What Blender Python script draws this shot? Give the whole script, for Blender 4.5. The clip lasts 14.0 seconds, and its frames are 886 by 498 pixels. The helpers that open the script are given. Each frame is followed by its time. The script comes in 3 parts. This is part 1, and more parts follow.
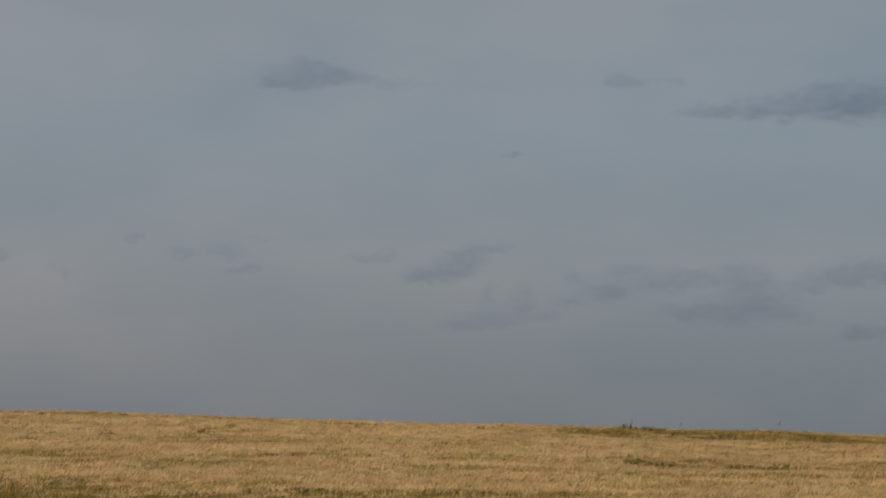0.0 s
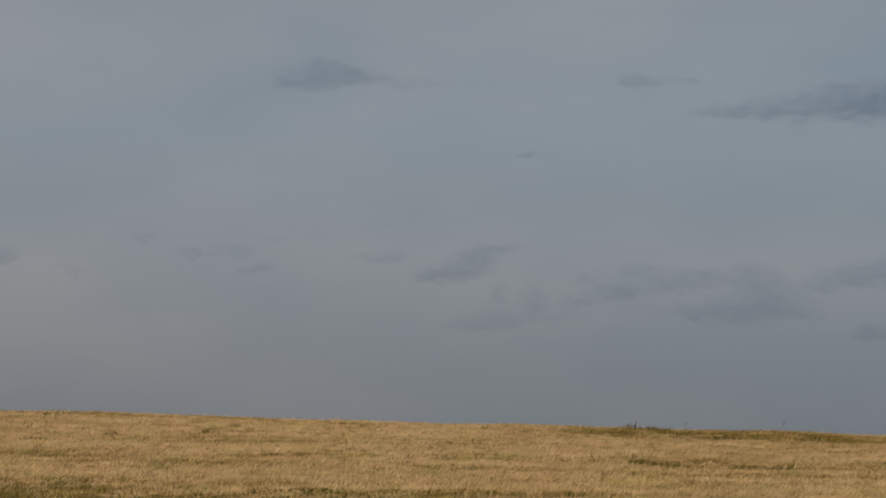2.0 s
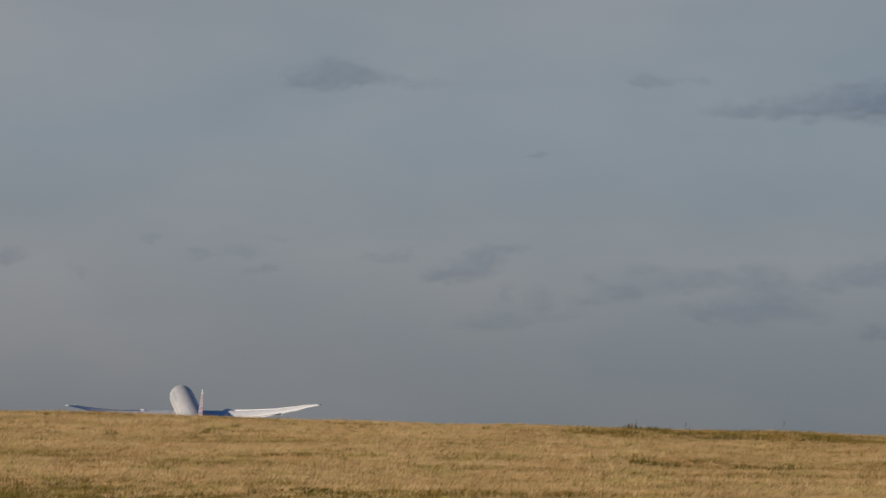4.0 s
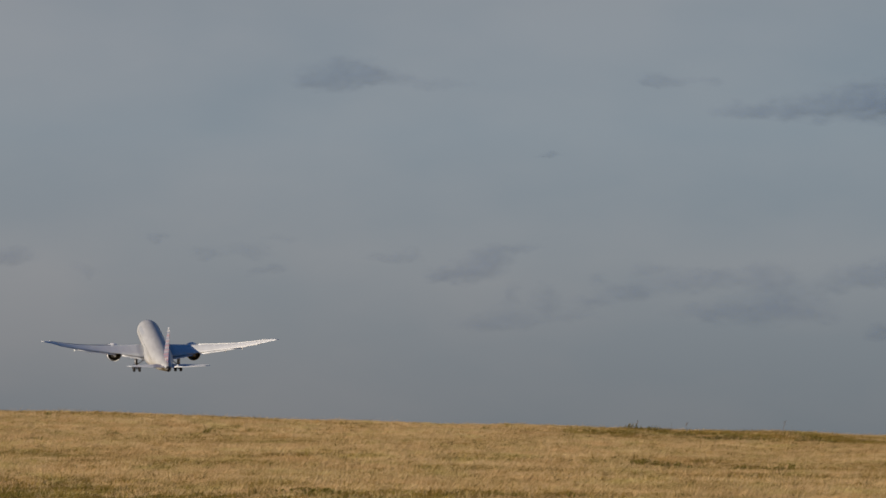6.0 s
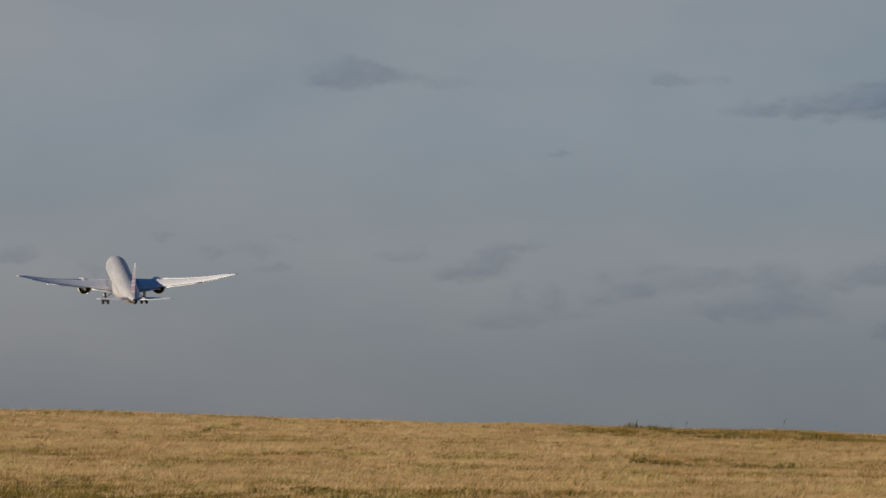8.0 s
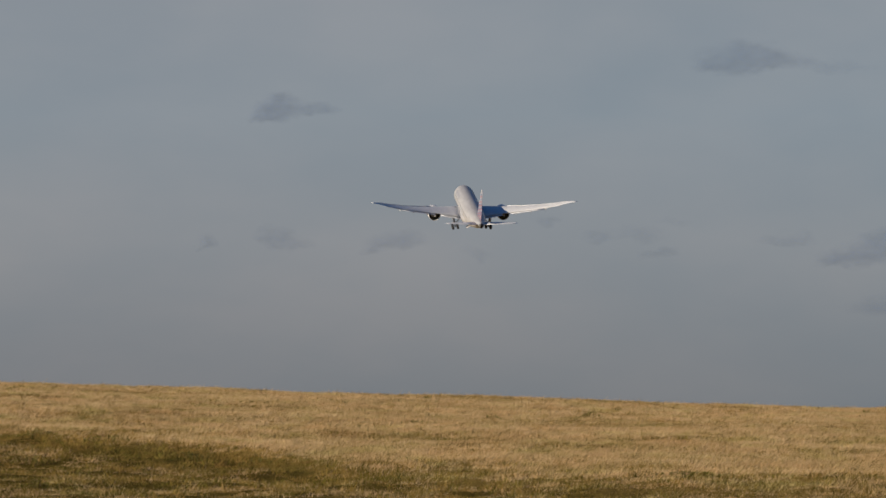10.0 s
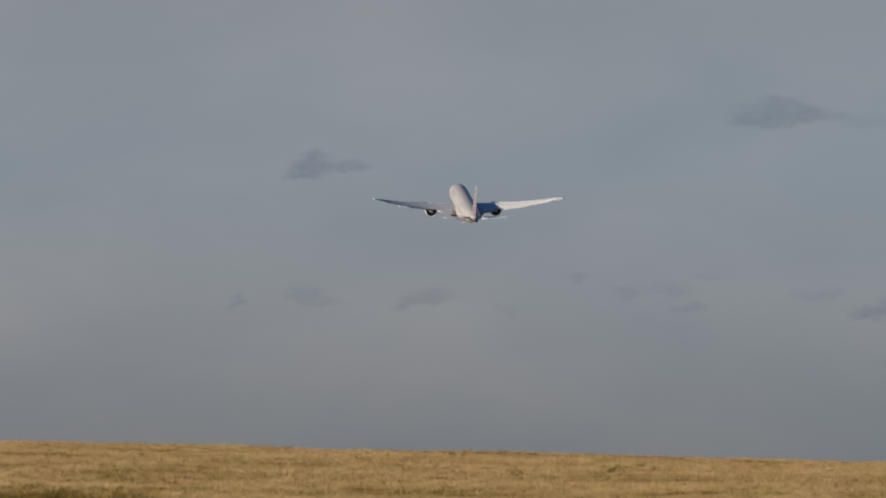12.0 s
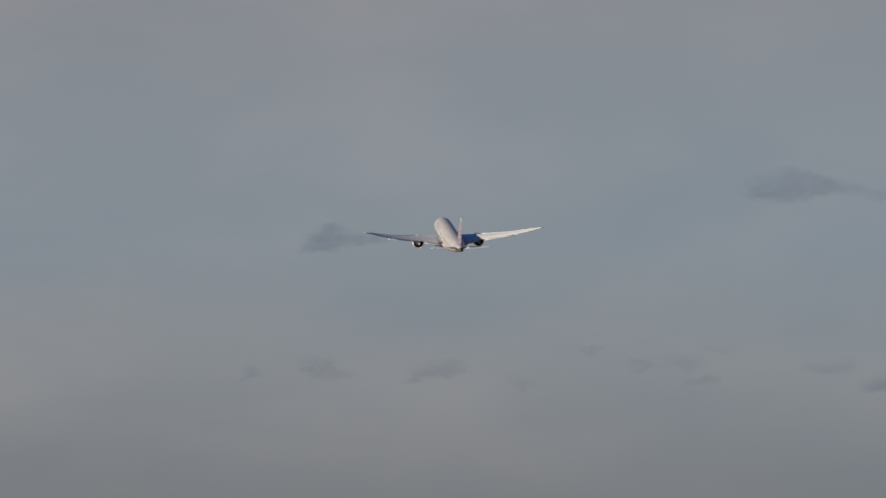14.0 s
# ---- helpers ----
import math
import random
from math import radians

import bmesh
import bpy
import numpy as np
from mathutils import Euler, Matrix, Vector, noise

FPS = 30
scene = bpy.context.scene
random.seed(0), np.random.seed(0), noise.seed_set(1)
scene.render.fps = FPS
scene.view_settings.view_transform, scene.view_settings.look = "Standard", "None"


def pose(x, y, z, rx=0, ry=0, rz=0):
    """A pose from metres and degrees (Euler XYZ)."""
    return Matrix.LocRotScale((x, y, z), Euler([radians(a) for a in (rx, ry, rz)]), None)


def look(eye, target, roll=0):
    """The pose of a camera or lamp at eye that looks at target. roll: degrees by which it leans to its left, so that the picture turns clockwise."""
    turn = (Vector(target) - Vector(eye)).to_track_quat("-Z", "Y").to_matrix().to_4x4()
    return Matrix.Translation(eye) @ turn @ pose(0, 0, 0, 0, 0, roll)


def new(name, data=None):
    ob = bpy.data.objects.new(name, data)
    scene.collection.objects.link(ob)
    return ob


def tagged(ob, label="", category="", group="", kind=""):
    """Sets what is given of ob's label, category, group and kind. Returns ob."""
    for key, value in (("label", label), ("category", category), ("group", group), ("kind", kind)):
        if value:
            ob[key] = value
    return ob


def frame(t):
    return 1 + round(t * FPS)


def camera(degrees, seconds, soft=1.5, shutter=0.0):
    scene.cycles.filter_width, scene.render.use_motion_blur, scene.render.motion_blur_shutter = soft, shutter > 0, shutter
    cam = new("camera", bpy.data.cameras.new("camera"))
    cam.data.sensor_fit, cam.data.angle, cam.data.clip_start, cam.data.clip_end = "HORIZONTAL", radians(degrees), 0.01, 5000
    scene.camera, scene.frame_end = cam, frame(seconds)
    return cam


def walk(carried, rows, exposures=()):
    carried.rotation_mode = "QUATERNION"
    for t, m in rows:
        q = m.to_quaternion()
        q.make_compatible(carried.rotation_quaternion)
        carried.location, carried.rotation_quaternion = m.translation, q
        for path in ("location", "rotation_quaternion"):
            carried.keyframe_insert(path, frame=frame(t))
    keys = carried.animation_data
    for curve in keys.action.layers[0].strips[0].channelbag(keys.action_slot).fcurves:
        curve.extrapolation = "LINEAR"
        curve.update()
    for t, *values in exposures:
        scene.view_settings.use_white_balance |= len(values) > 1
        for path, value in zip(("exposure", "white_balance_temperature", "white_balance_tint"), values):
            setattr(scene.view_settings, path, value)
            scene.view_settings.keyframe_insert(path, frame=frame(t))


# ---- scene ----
# camera on a tripod with a long lens, 1.7 metres up; it pans left and tilts up after the aircraft
LENS = 6.147
EYE = (0.0, 0.0, 1.7)
PAN = (
    # seconds, turn to the left, tilt up, lean (degrees)
    (0.0, -0.0392, 1.2517, 0.00),
    (0.5, -0.0275, 1.2517, 0.00),
    (1.0, -0.0177, 1.2517, 0.00),
    (1.5, -0.0118, 1.2517, 0.00),
    (2.0, -0.0078, 1.2517, 0.00),
    (3.0, -0.0059, 1.2517, 0.00),
    (5.5, 0.0000, 1.2517, 0.00),
    (7.5, 0.0000, 1.2497, 0.00),
    (8.0, 0.0000, 1.2438, 0.00),
    (8.2, 0.0000, 1.2438, 0.00),
    (8.3, 0.2433, 1.2438, 0.00),
    (8.4, 1.4678, 1.2438, 0.00),
    (8.5, 2.2051, 1.2379, 0.00),
    (8.6, 2.3814, 1.2360, 0.00),
    (8.7, 2.5929, 1.2321, 0.00),
    (9.0, 2.6634, 1.2046, 0.00),
    (10.8, 2.6164, 1.1182, 0.00),
    (11.0, 2.6477, 1.1143, 0.00),
    (11.2, 2.6477, 1.1104, 0.00),
    (11.5, 2.5890, 1.1693, 0.00),
    (11.7, 2.5302, 1.2517, -0.07),
    (12.0, 2.8000, 1.5300, -0.34),
    (12.1, 2.9883, 1.7147, -0.35),
    (12.2, 3.0275, 1.8558, -0.35),
    (12.3, 2.9492, 1.9735, -0.35),
    (12.5, 2.9296, 2.0716, -0.35),
    (12.7, 2.8279, 2.1461, -0.35),
    (13.0, 2.6399, 2.1656, -0.35),
    (13.2, 2.6242, 2.0950, -0.35),
    (13.5, 2.7221, 2.0557, -0.35),
    (13.8, 2.7339, 2.0165, -0.35),
    (14.0, 2.8435, 2.0361, -0.35),
)
cam = camera(LENS, 14.0, soft=1.5, shutter=0.2)
walk(cam, [(t, pose(*EYE, 90 + tilt, 0, turn) @ pose(0, 0, 0, 0, 0, lean)) for t, turn, tilt, lean in PAN],
     exposures=((0.0, 0.50), (8.2, 0.50), (9.0, 0.53), (11.3, 0.53), (11.9, 0.50), (12.6, 0.48), (13.1, 0.44), (14.0, 0.46)))

# ---- light ----
SUN_AZ, SUN_EL = 113.0, 14.5        # degrees to the left of the view, degrees up
world = bpy.data.worlds.new("world")
scene.world = world
world.use_nodes = True
wn = world.node_tree.nodes
sky = wn.new("ShaderNodeTexSky")
sky.sky_type, sky.sun_disc = "NISHITA", False
sky.sun_elevation, sky.sun_rotation = radians(SUN_EL), radians(-SUN_AZ)
sky.air_density, sky.dust_density, sky.ozone_density = 1.0, 0.3, 8.0
world.node_tree.links.new(sky.outputs[0], wn["Background"].inputs[0])
wn["Background"].inputs[1].default_value = 0.05
sun_data = bpy.data.lights.new("sun", "SUN")
sun_data.energy, sun_data.angle, sun_data.color = 4.8, radians(0.6), (1.0, 0.85, 0.66)
sun = new("sun", sun_data)
sun_way = Vector((-math.sin(radians(SUN_AZ)) * math.cos(radians(SUN_EL)), math.cos(radians(SUN_AZ)) * math.cos(radians(SUN_EL)), math.sin(radians(SUN_EL))))
sun.matrix_world = look(sun_way * 200, (0, 0, 0))


# ---- materials ----
def material(name):
    m = bpy.data.materials.new(name)
    m.use_nodes = True
    return m, m.node_tree.nodes, m.node_tree.links, m.node_tree.nodes["Principled BSDF"]


def ramp(nodes, stops, mode="LINEAR"):
    r = nodes.new("ShaderNodeValToRGB")
    r.color_ramp.interpolation = mode
    while len(r.color_ramp.elements) < len(stops):
        r.color_ramp.elements.new(0.5)
    for e, (p, c) in zip(r.color_ramp.elements, stops):
        e.position, e.color = p, (*c, 1)
    return r


def noise_node(nodes, links, coords, scale, detail=4.0, stretch=None):
    n = nodes.new("ShaderNodeTexNoise")
    n.inputs["Scale"].default_value, n.inputs["Detail"].default_value = scale, detail
    if stretch:
        mp = nodes.new("ShaderNodeMapping")
        mp.inputs["Scale"].default_value = stretch
        links.new(coords, mp.inputs[0])
        coords = mp.outputs[0]
    links.new(coords, n.inputs["Vector"])
    return n


def mix(nodes, links, fac, a, b, mode="MIX"):
    m = nodes.new("ShaderNodeMix")
    m.data_type, m.blend_type = "RGBA", mode
    for sock, v in ((m.inputs[0], fac), (m.inputs[6], a), (m.inputs[7], b)):
        if isinstance(v, (int, float)):
            sock.default_value = v
        elif isinstance(v, tuple):
            sock.default_value = (*v, 1)
        else:
            links.new(v, sock)
    return m.outputs[2]


def painted(name, colour, rough=0.35, metal=0.0, wear=0.12, coat=0.0, scale=0.35):
    """Paint or metal with faint streaks along the airflow and fine dirt."""
    m, n, l, b = material(name)
    co = n.new("ShaderNodeTexCoord").outputs["Object"]
    big = noise_node(n, l, co, scale, 5, (3, 0.6, 3))
    fine = noise_node(n, l, co, 9 * scale, 6)
    dark = tuple(c * (1 - 2.2 * wear) for c in colour)
    r1 = ramp(n, [(0.3, dark), (0.65, colour)])
    l.new(big.outputs[0], r1.inputs[0])
    r2 = ramp(n, [(0.25, (1 - wear,) * 3), (0.6, (1, 1, 1))])
    l.new(fine.outputs[0], r2.inputs[0])
    l.new(mix(n, l, 1.0, r1.outputs[0], r2.outputs[0], "MULTIPLY"), b.inputs["Base Color"])
    b.inputs["Roughness"].default_value, b.inputs["Metallic"].default_value = rough, metal
    b.inputs["Coat Weight"].default_value = coat
    return m


SILVER = painted("silver_mica_paint", (0.44, 0.44, 0.45), 0.40, 0.25, 0.09)
# silver-grey cowling made paler: the sun on its top is put into the colour
NACELLE = painted("sunlit_nacelle_paint", (0.78, 0.78, 0.79), 0.36, 0.05, 0.05)
WING_GREY = painted("wing_grey_paint", (0.634, 0.642, 0.660), 0.4, 0.0, 0.04)
BARE = painted("bare_aluminium", (0.75, 0.75, 0.76), 0.3, 0.9, 0.05)
NOZZLE = painted("burnt_nozzle_metal", (0.09, 0.085, 0.08), 0.5, 0.8, 0.2, 0, 2.0)
# near-black: the shade inside the engine ducts is put into the colour
HOLLOW = painted("shaded_duct", (0.03, 0.03, 0.032), 0.8, 0.0, 0.2, 0, 2.0)
RUBBER = painted("tyre_rubber", (0.025, 0.025, 0.026), 0.85, 0.0, 0.2, 0, 3.0)
STEEL = painted("gear_steel_paint", (0.16, 0.165, 0.175), 0.45, 0.2, 0.15, 0, 2.0)
GLASS_DARK = painted("cabin_window_glass", (0.27, 0.28, 0.30), 0.12, 0.0, 0.05)
LETTER = painted("dark_blue_lettering", (0.27, 0.285, 0.33), 0.4, 0.0, 0.05)


def fin_material():
    """Slanting red, white, blue and grey stripes over the fin and rudder."""
    m, n, l, b = material("striped_fin_paint")
    co = n.new("ShaderNodeTexCoord").outputs["Object"]
    sep = n.new("ShaderNodeSeparateXYZ")
    l.new(co, sep.inputs[0])
    tilt = n.new("ShaderNodeMath")
    tilt.operation = "MULTIPLY_ADD"
    tilt.inputs[1].default_value = 0.22
    l.new(sep.outputs[1], tilt.inputs[0])
    l.new(sep.outputs[2], tilt.inputs[2])
    rng = n.new("ShaderNodeMapRange")
    rng.inputs["From Min"].default_value, rng.inputs["From Max"].default_value = -5.0, 5.0
    l.new(tilt.outputs[0], rng.inputs[0])
    red, white, blue, grey = (0.24, 0.12, 0.15), (0.33, 0.33, 0.36), (0.13, 0.15, 0.24), (0.26, 0.275, 0.315)
    stops, cols = [], [grey, grey, red, blue, red, grey, red, blue, red, blue, grey, red, blue, grey, red, blue, grey, red, grey, blue, grey, red, grey, blue, white, grey, white, white]
    for i, c in enumerate(cols):
        stops.append((i / len(cols), c))
    r = ramp(n, stops, "CONSTANT")
    l.new(rng.outputs[0], r.inputs[0])
    dirt = noise_node(n, l, co, 1.2, 6)
    d = ramp(n, [(0.3, (0.85, 0.85, 0.85)), (0.6, (1, 1, 1))])
    l.new(dirt.outputs[0], d.inputs[0])
    l.new(mix(n, l, 1.0, r.outputs[0], d.outputs[0], "MULTIPLY"), b.inputs["Base Color"])
    b.inputs["Roughness"].default_value = 0.38
    return m


FIN_PAINT = fin_material()


def blade_material(name, stops, patch, plant=0.0, gloss=0.55):
    """Thin grass: each blade its own shade, broader drifts of another tone, some light through the leaf."""
    m, n, l, b = material(name)
    geo = n.new("ShaderNodeNewGeometry")
    co = n.new("ShaderNodeTexCoord").outputs["Object"]
    r = ramp(n, stops)
    tone = n.new("ShaderNodeAttribute")
    tone.attribute_name = "tone"
    share = n.new("ShaderNodeMix")
    share.inputs[0].default_value = plant
    l.new(geo.outputs["Random Per Island"], share.inputs[2])
    l.new(tone.outputs["Fac"], share.inputs[3])
    l.new(share.outputs[0], r.inputs[0])
    drift = noise_node(n, l, co, 0.42, 5, (1.0, 0.22, 1.0))
    dr = ramp(n, [(0.40, (0, 0, 0)), (0.66, (1, 1, 1))])
    l.new(drift.outputs[0], dr.inputs[0])
    c = mix(n, l, dr.outputs[0], r.outputs[0], mix(n, l, 0.6, r.outputs[0], patch))
    tinge = noise_node(n, l, co, 0.7, 5, (1.0, 0.3, 1.0))
    tg = ramp(n, [(0.32, (1.03, 0.96, 0.92)), (0.52, (1, 1, 1)), (0.68, (0.86, 0.94, 0.74))])
    l.new(tinge.outputs[0], tg.inputs[0])
    c = mix(n, l, 1.0, c, tg.outputs[0], "MULTIPLY")
    small = noise_node(n, l, co, 2.6, 6)
    sr = ramp(n, [(0.3, (0.74, 0.73, 0.72)), (0.65, (1.1, 1.08, 1.06))])
    l.new(small.outputs[0], sr.inputs[0])
    c = mix(n, l, 1.0, c, sr.outputs[0], "MULTIPLY")
    l.new(c, b.inputs["Base Color"])
    b.inputs["Roughness"].default_value = gloss
    b.inputs["Specular IOR Level"].default_value = 0.12
    tr = n.new("ShaderNodeBsdfTranslucent")
    l.new(c, tr.inputs[0])
    mx = n.new("ShaderNodeMixShader")
    mx.inputs[0].default_value = 0.45
    l.new(b.outputs[0], mx.inputs[1])
    l.new(tr.outputs[0], mx.inputs[2])
    l.new(mx.outputs[0], n["Material Output"].inputs[0])
    return m


STRAW = blade_material("dry_straw_grass", [(0.0, (0.36, 0.255, 0.118)), (0.35, (0.54, 0.395, 0.205)), (0.75, (0.65, 0.49, 0.28)), (1.0, (0.38, 0.325, 0.135))], (0.42, 0.29, 0.14), 0.5)
OLIVE = blade_material("olive_sedge", [(0.0, (0.045, 0.043, 0.007)), (0.25, (0.13, 0.11, 0.017)), (0.5, (0.22, 0.14, 0.042)), (0.8, (0.37, 0.25, 0.068)), (1.0, (0.17, 0.175, 0.02))], (0.11, 0.088, 0.017), 0.8)
LEAF = blade_material("green_weed_leaf", [(0.0, (0.15, 0.15, 0.03)), (0.5, (0.26, 0.245, 0.055)), (1.0, (0.42, 0.34, 0.10))], (0.24, 0.21, 0.05))
STALK = blade_material("dead_brown_stalk", [(0.0, (0.12, 0.08, 0.04)), (1.0, (0.24, 0.16, 0.08))], (0.12, 0.08, 0.05))


def ground_material():
    m, n, l, b = material("thatch_and_soil")
    co = n.new("ShaderNodeTexCoord").outputs["Object"]
    a = noise_node(n, l, co, 0.25, 6, (1, 0.4, 1))
    r = ramp(n, [(0.3, (0.28, 0.185, 0.055)), (0.5, (0.42, 0.275, 0.085)), (0.7, (0.50, 0.33, 0.115))])
    l.new(a.outputs[0], r.inputs[0])
    f = noise_node(n, l, co, 6.0, 8)
    fr = ramp(n, [(0.3, (0.65, 0.65, 0.62)), (0.7, (1.1, 1.1, 1.1))])
    l.new(f.outputs[0], fr.inputs[0])
    zone = n.new("ShaderNodeAttribute")
    zone.attribute_name = "sedge"
    soil = mix(n, l, zone.outputs["Fac"], r.outputs[0], (0.10, 0.072, 0.018))
    l.new(mix(n, l, 1.0, soil, fr.outputs[0], "MULTIPLY"), b.inputs["Base Color"])
    b.inputs["Roughness"].default_value = 1.0
    b.inputs["Specular IOR Level"].default_value = 0.0
    bump = n.new("ShaderNodeBump")
    bump.inputs["Strength"].default_value, bump.inputs["Distance"].default_value = 0.6, 0.1
    l.new(f.outputs[0], bump.inputs["Height"])
    l.new(bump.outputs[0], b.inputs["Normal"])
    return m


GROUND = ground_material()


def backdrop_material():
    """The far hazy sky: grey near the land, bluer higher up, with faint broad veils."""
    m, n, l, b = material("hazy_evening_sky")
    co = n.new("ShaderNodeTexCoord").outputs["Object"]
    sep = n.new("ShaderNodeSeparateXYZ")
    l.new(co, sep.inputs[0])
    rng = n.new("ShaderNodeMapRange")
    rng.inputs["From Min"].default_value, rng.inputs["From Max"].default_value = 0.0, 340.0
    l.new(sep.outputs[2], rng.inputs[0])
    r = ramp(n, [(0.0, (0.183, 0.196, 0.212)), (0.12, (0.209, 0.224, 0.242)), (0.3, (0.250, 0.270, 0.292)), (0.52, (0.239, 0.280, 0.319)), (0.7, (0.253, 0.286, 0.323)), (1.0, (0.255, 0.270, 0.299))])
    l.new(rng.outputs[0], r.inputs[0])
    v = noise_node(n, l, co, 0.006, 4, (1, 1, 2.2))
    vr = ramp(n, [(0.35, (0.93, 0.955, 0.965)), (0.65, (1.055, 1.03, 1.01))])
    l.new(v.outputs[0], vr.inputs[0])
    em = n.new("ShaderNodeEmission")
    em.inputs[1].default_value = 0.70
    across = n.new("ShaderNodeMapRange")
    across.inputs["From Min"].default_value, across.inputs["From Max"].default_value = -420.0, 220.0
    l.new(sep.outputs[0], across.inputs[0])
    ar = ramp(n, [(0.0, (1.03, 1.0, 0.985)), (1.0, (0.97, 1.0, 1.01))])
    l.new(across.outputs[0], ar.inputs[0])
    veils = mix(n, l, 1.0, r.outputs[0], vr.outputs[0], "MULTIPLY")
    l.new(mix(n, l, 1.0, veils, ar.outputs[0], "MULTIPLY"), em.inputs[0])
    l.new(em.outputs[0], n["Material Output"].inputs[0])
    return m


SKY = backdrop_material()


def cloud_material():
    """Thin grey cloud: the density carried by the mesh, broken up by turbulence."""
    m, n, l, b = material("thin_grey_cloud")
    at = n.new("ShaderNodeAttribute")
    at.attribute_name = "cover"
    co = n.new("ShaderNodeTexCoord").outputs["Object"]
    t = noise_node(n, l, co, 0.05, 4, (1, 1, 1.6))
    tr = n.new("ShaderNodeMapRange")
    tr.inputs["From Min"].default_value, tr.inputs["From Max"].default_value = 0.0, 0.6
    l.new(t.outputs[0], tr.inputs[0])
    mul = n.new("ShaderNodeMath")
    mul.operation = "MULTIPLY"
    l.new(at.outputs["Fac"], mul.inputs[0])
    l.new(tr.outputs[0], mul.inputs[1])
    df = n.new("ShaderNodeBsdfDiffuse")
    df.inputs[0].default_value = (0.105, 0.16, 0.285, 1)
    tp = n.new("ShaderNodeBsdfTransparent")
    mx = n.new("ShaderNodeMixShader")
    l.new(mul.outputs[0], mx.inputs[0])
    l.new(tp.outputs[0], mx.inputs[1])
    l.new(df.outputs[0], mx.inputs[2])
    l.new(mx.outputs[0], n["Material Output"].inputs[0])
    return m


CLOUD = cloud_material()


# ---- mesh helpers ----
def part(name, bm, mat, parent=None, label="", smooth=True):
    """Links a bmesh as one mesh object under a thing or a part."""
    me = bpy.data.meshes.new(name)
    bmesh.ops.recalc_face_normals(bm, faces=bm.faces)
    for f in bm.faces:
        f.smooth = smooth
    bm.to_mesh(me)
    bm.free()
    me.materials.append(mat)
    ob = new(name, me)
    ob.parent = parent
    if label:
        tagged(ob, label)
    return ob


def shift(ob, m):
    ob.matrix_basis = m
    return ob


def loft(bm, rings, cap=True, closed=True):
    """Skin over rings of equal length."""
    rows = [[bm.verts.new(p) for p in ring] for ring in rings]
    k = len(rows[0])
    for a, b in zip(rows, rows[1:]):
        for i in range(k if closed else k - 1):
            j = (i + 1) % k
            bm.faces.new((a[i], a[j], b[j], b[i]))
    if cap:
        bm.faces.new(rows[0])
        bm.faces.new(rows[-1][::-1])
    return bm


def revolve(profile, steps=32, serrate=None):
    """A body turned about the y axis from (y, radius) pairs; serrate = (index, depth, teeth) makes a toothed rim."""
    bm = bmesh.new()
    rings = []
    for i, (y, r) in enumerate(profile):
        ring = []
        for k in range(steps):
            a = 2 * math.pi * k / steps
            dy = 0.0
            if serrate and i in serrate[0]:
                dy = serrate[1] * (1 if k % 2 else -1)
            ring.append((r * math.cos(a), y + dy, r * math.sin(a)))
        rings.append(ring)
    return loft(bm, rings)


def tube(bm, a, b, r0, r1=None, steps=10):
    a, b = Vector(a), Vector(b)
    r1 = r0 if r1 is None else r1
    q = (b - a).to_track_quat("Z", "Y")
    rings = [[p + q @ Vector((r * math.cos(2 * math.pi * k / steps), r * math.sin(2 * math.pi * k / steps), 0)) for k in range(steps)] for p, r in ((a, r0), (b, r1))]
    return loft(bm, rings)


def lerp_table(rows, s):
    for a, b in zip(rows, rows[1:]):
        if s <= b[0]:
            u = (s - a[0]) / (b[0] - a[0])
            return [x + (y - x) * u for x, y in zip(a, b)]
    return list(rows[-1])


# ---- the land ----
RUNWAY_Z = -15.0


LATTICE = np.random.default_rng(5).uniform(-0.5, 0.5, (97, 97))


def lumps(u, v):
    """Smooth random hummocks, one to the unit, between -0.5 and 0.5."""
    i, j = np.floor(u).astype(int), np.floor(v).astype(int)
    a, b = u - i, v - j
    a, b = a * a * (3 - 2 * a), b * b * (3 - 2 * b)
    p, q, r, t = (LATTICE[(i + k) % 97, (j + m) % 97] for k, m in ((0, 0), (1, 0), (0, 1), (1, 1)))
    return (p * (1 - a) + q * a) * (1 - b) + (r * (1 - a) + t * a) * b


def foot_edge(x):
    """Where the dry grass ends on its way down the rise, nearer the foot towards +x."""
    return 147 + 2.75 * np.clip(-x, -1, 26) + 5 * np.exp(-((x - 1) / 3) ** 2) - 5 * np.exp(-((x + 9) / 4) ** 2) + 2.0 * np.sin(x / 2.9) + 1.6 * np.sin(x / 1.1 + 1)


def green_zone(x, y):
    """Nearer the foot of the rise the dry grass gives way to shorter, greener sedge."""
    soft = 6 + 12 * np.clip((x + 13) / 8, 0, 1)
    return np.clip((foot_edge(x) - y) / soft + 0.5, 0, 1) * np.clip((9 - x) / 12, 0.5, 1)


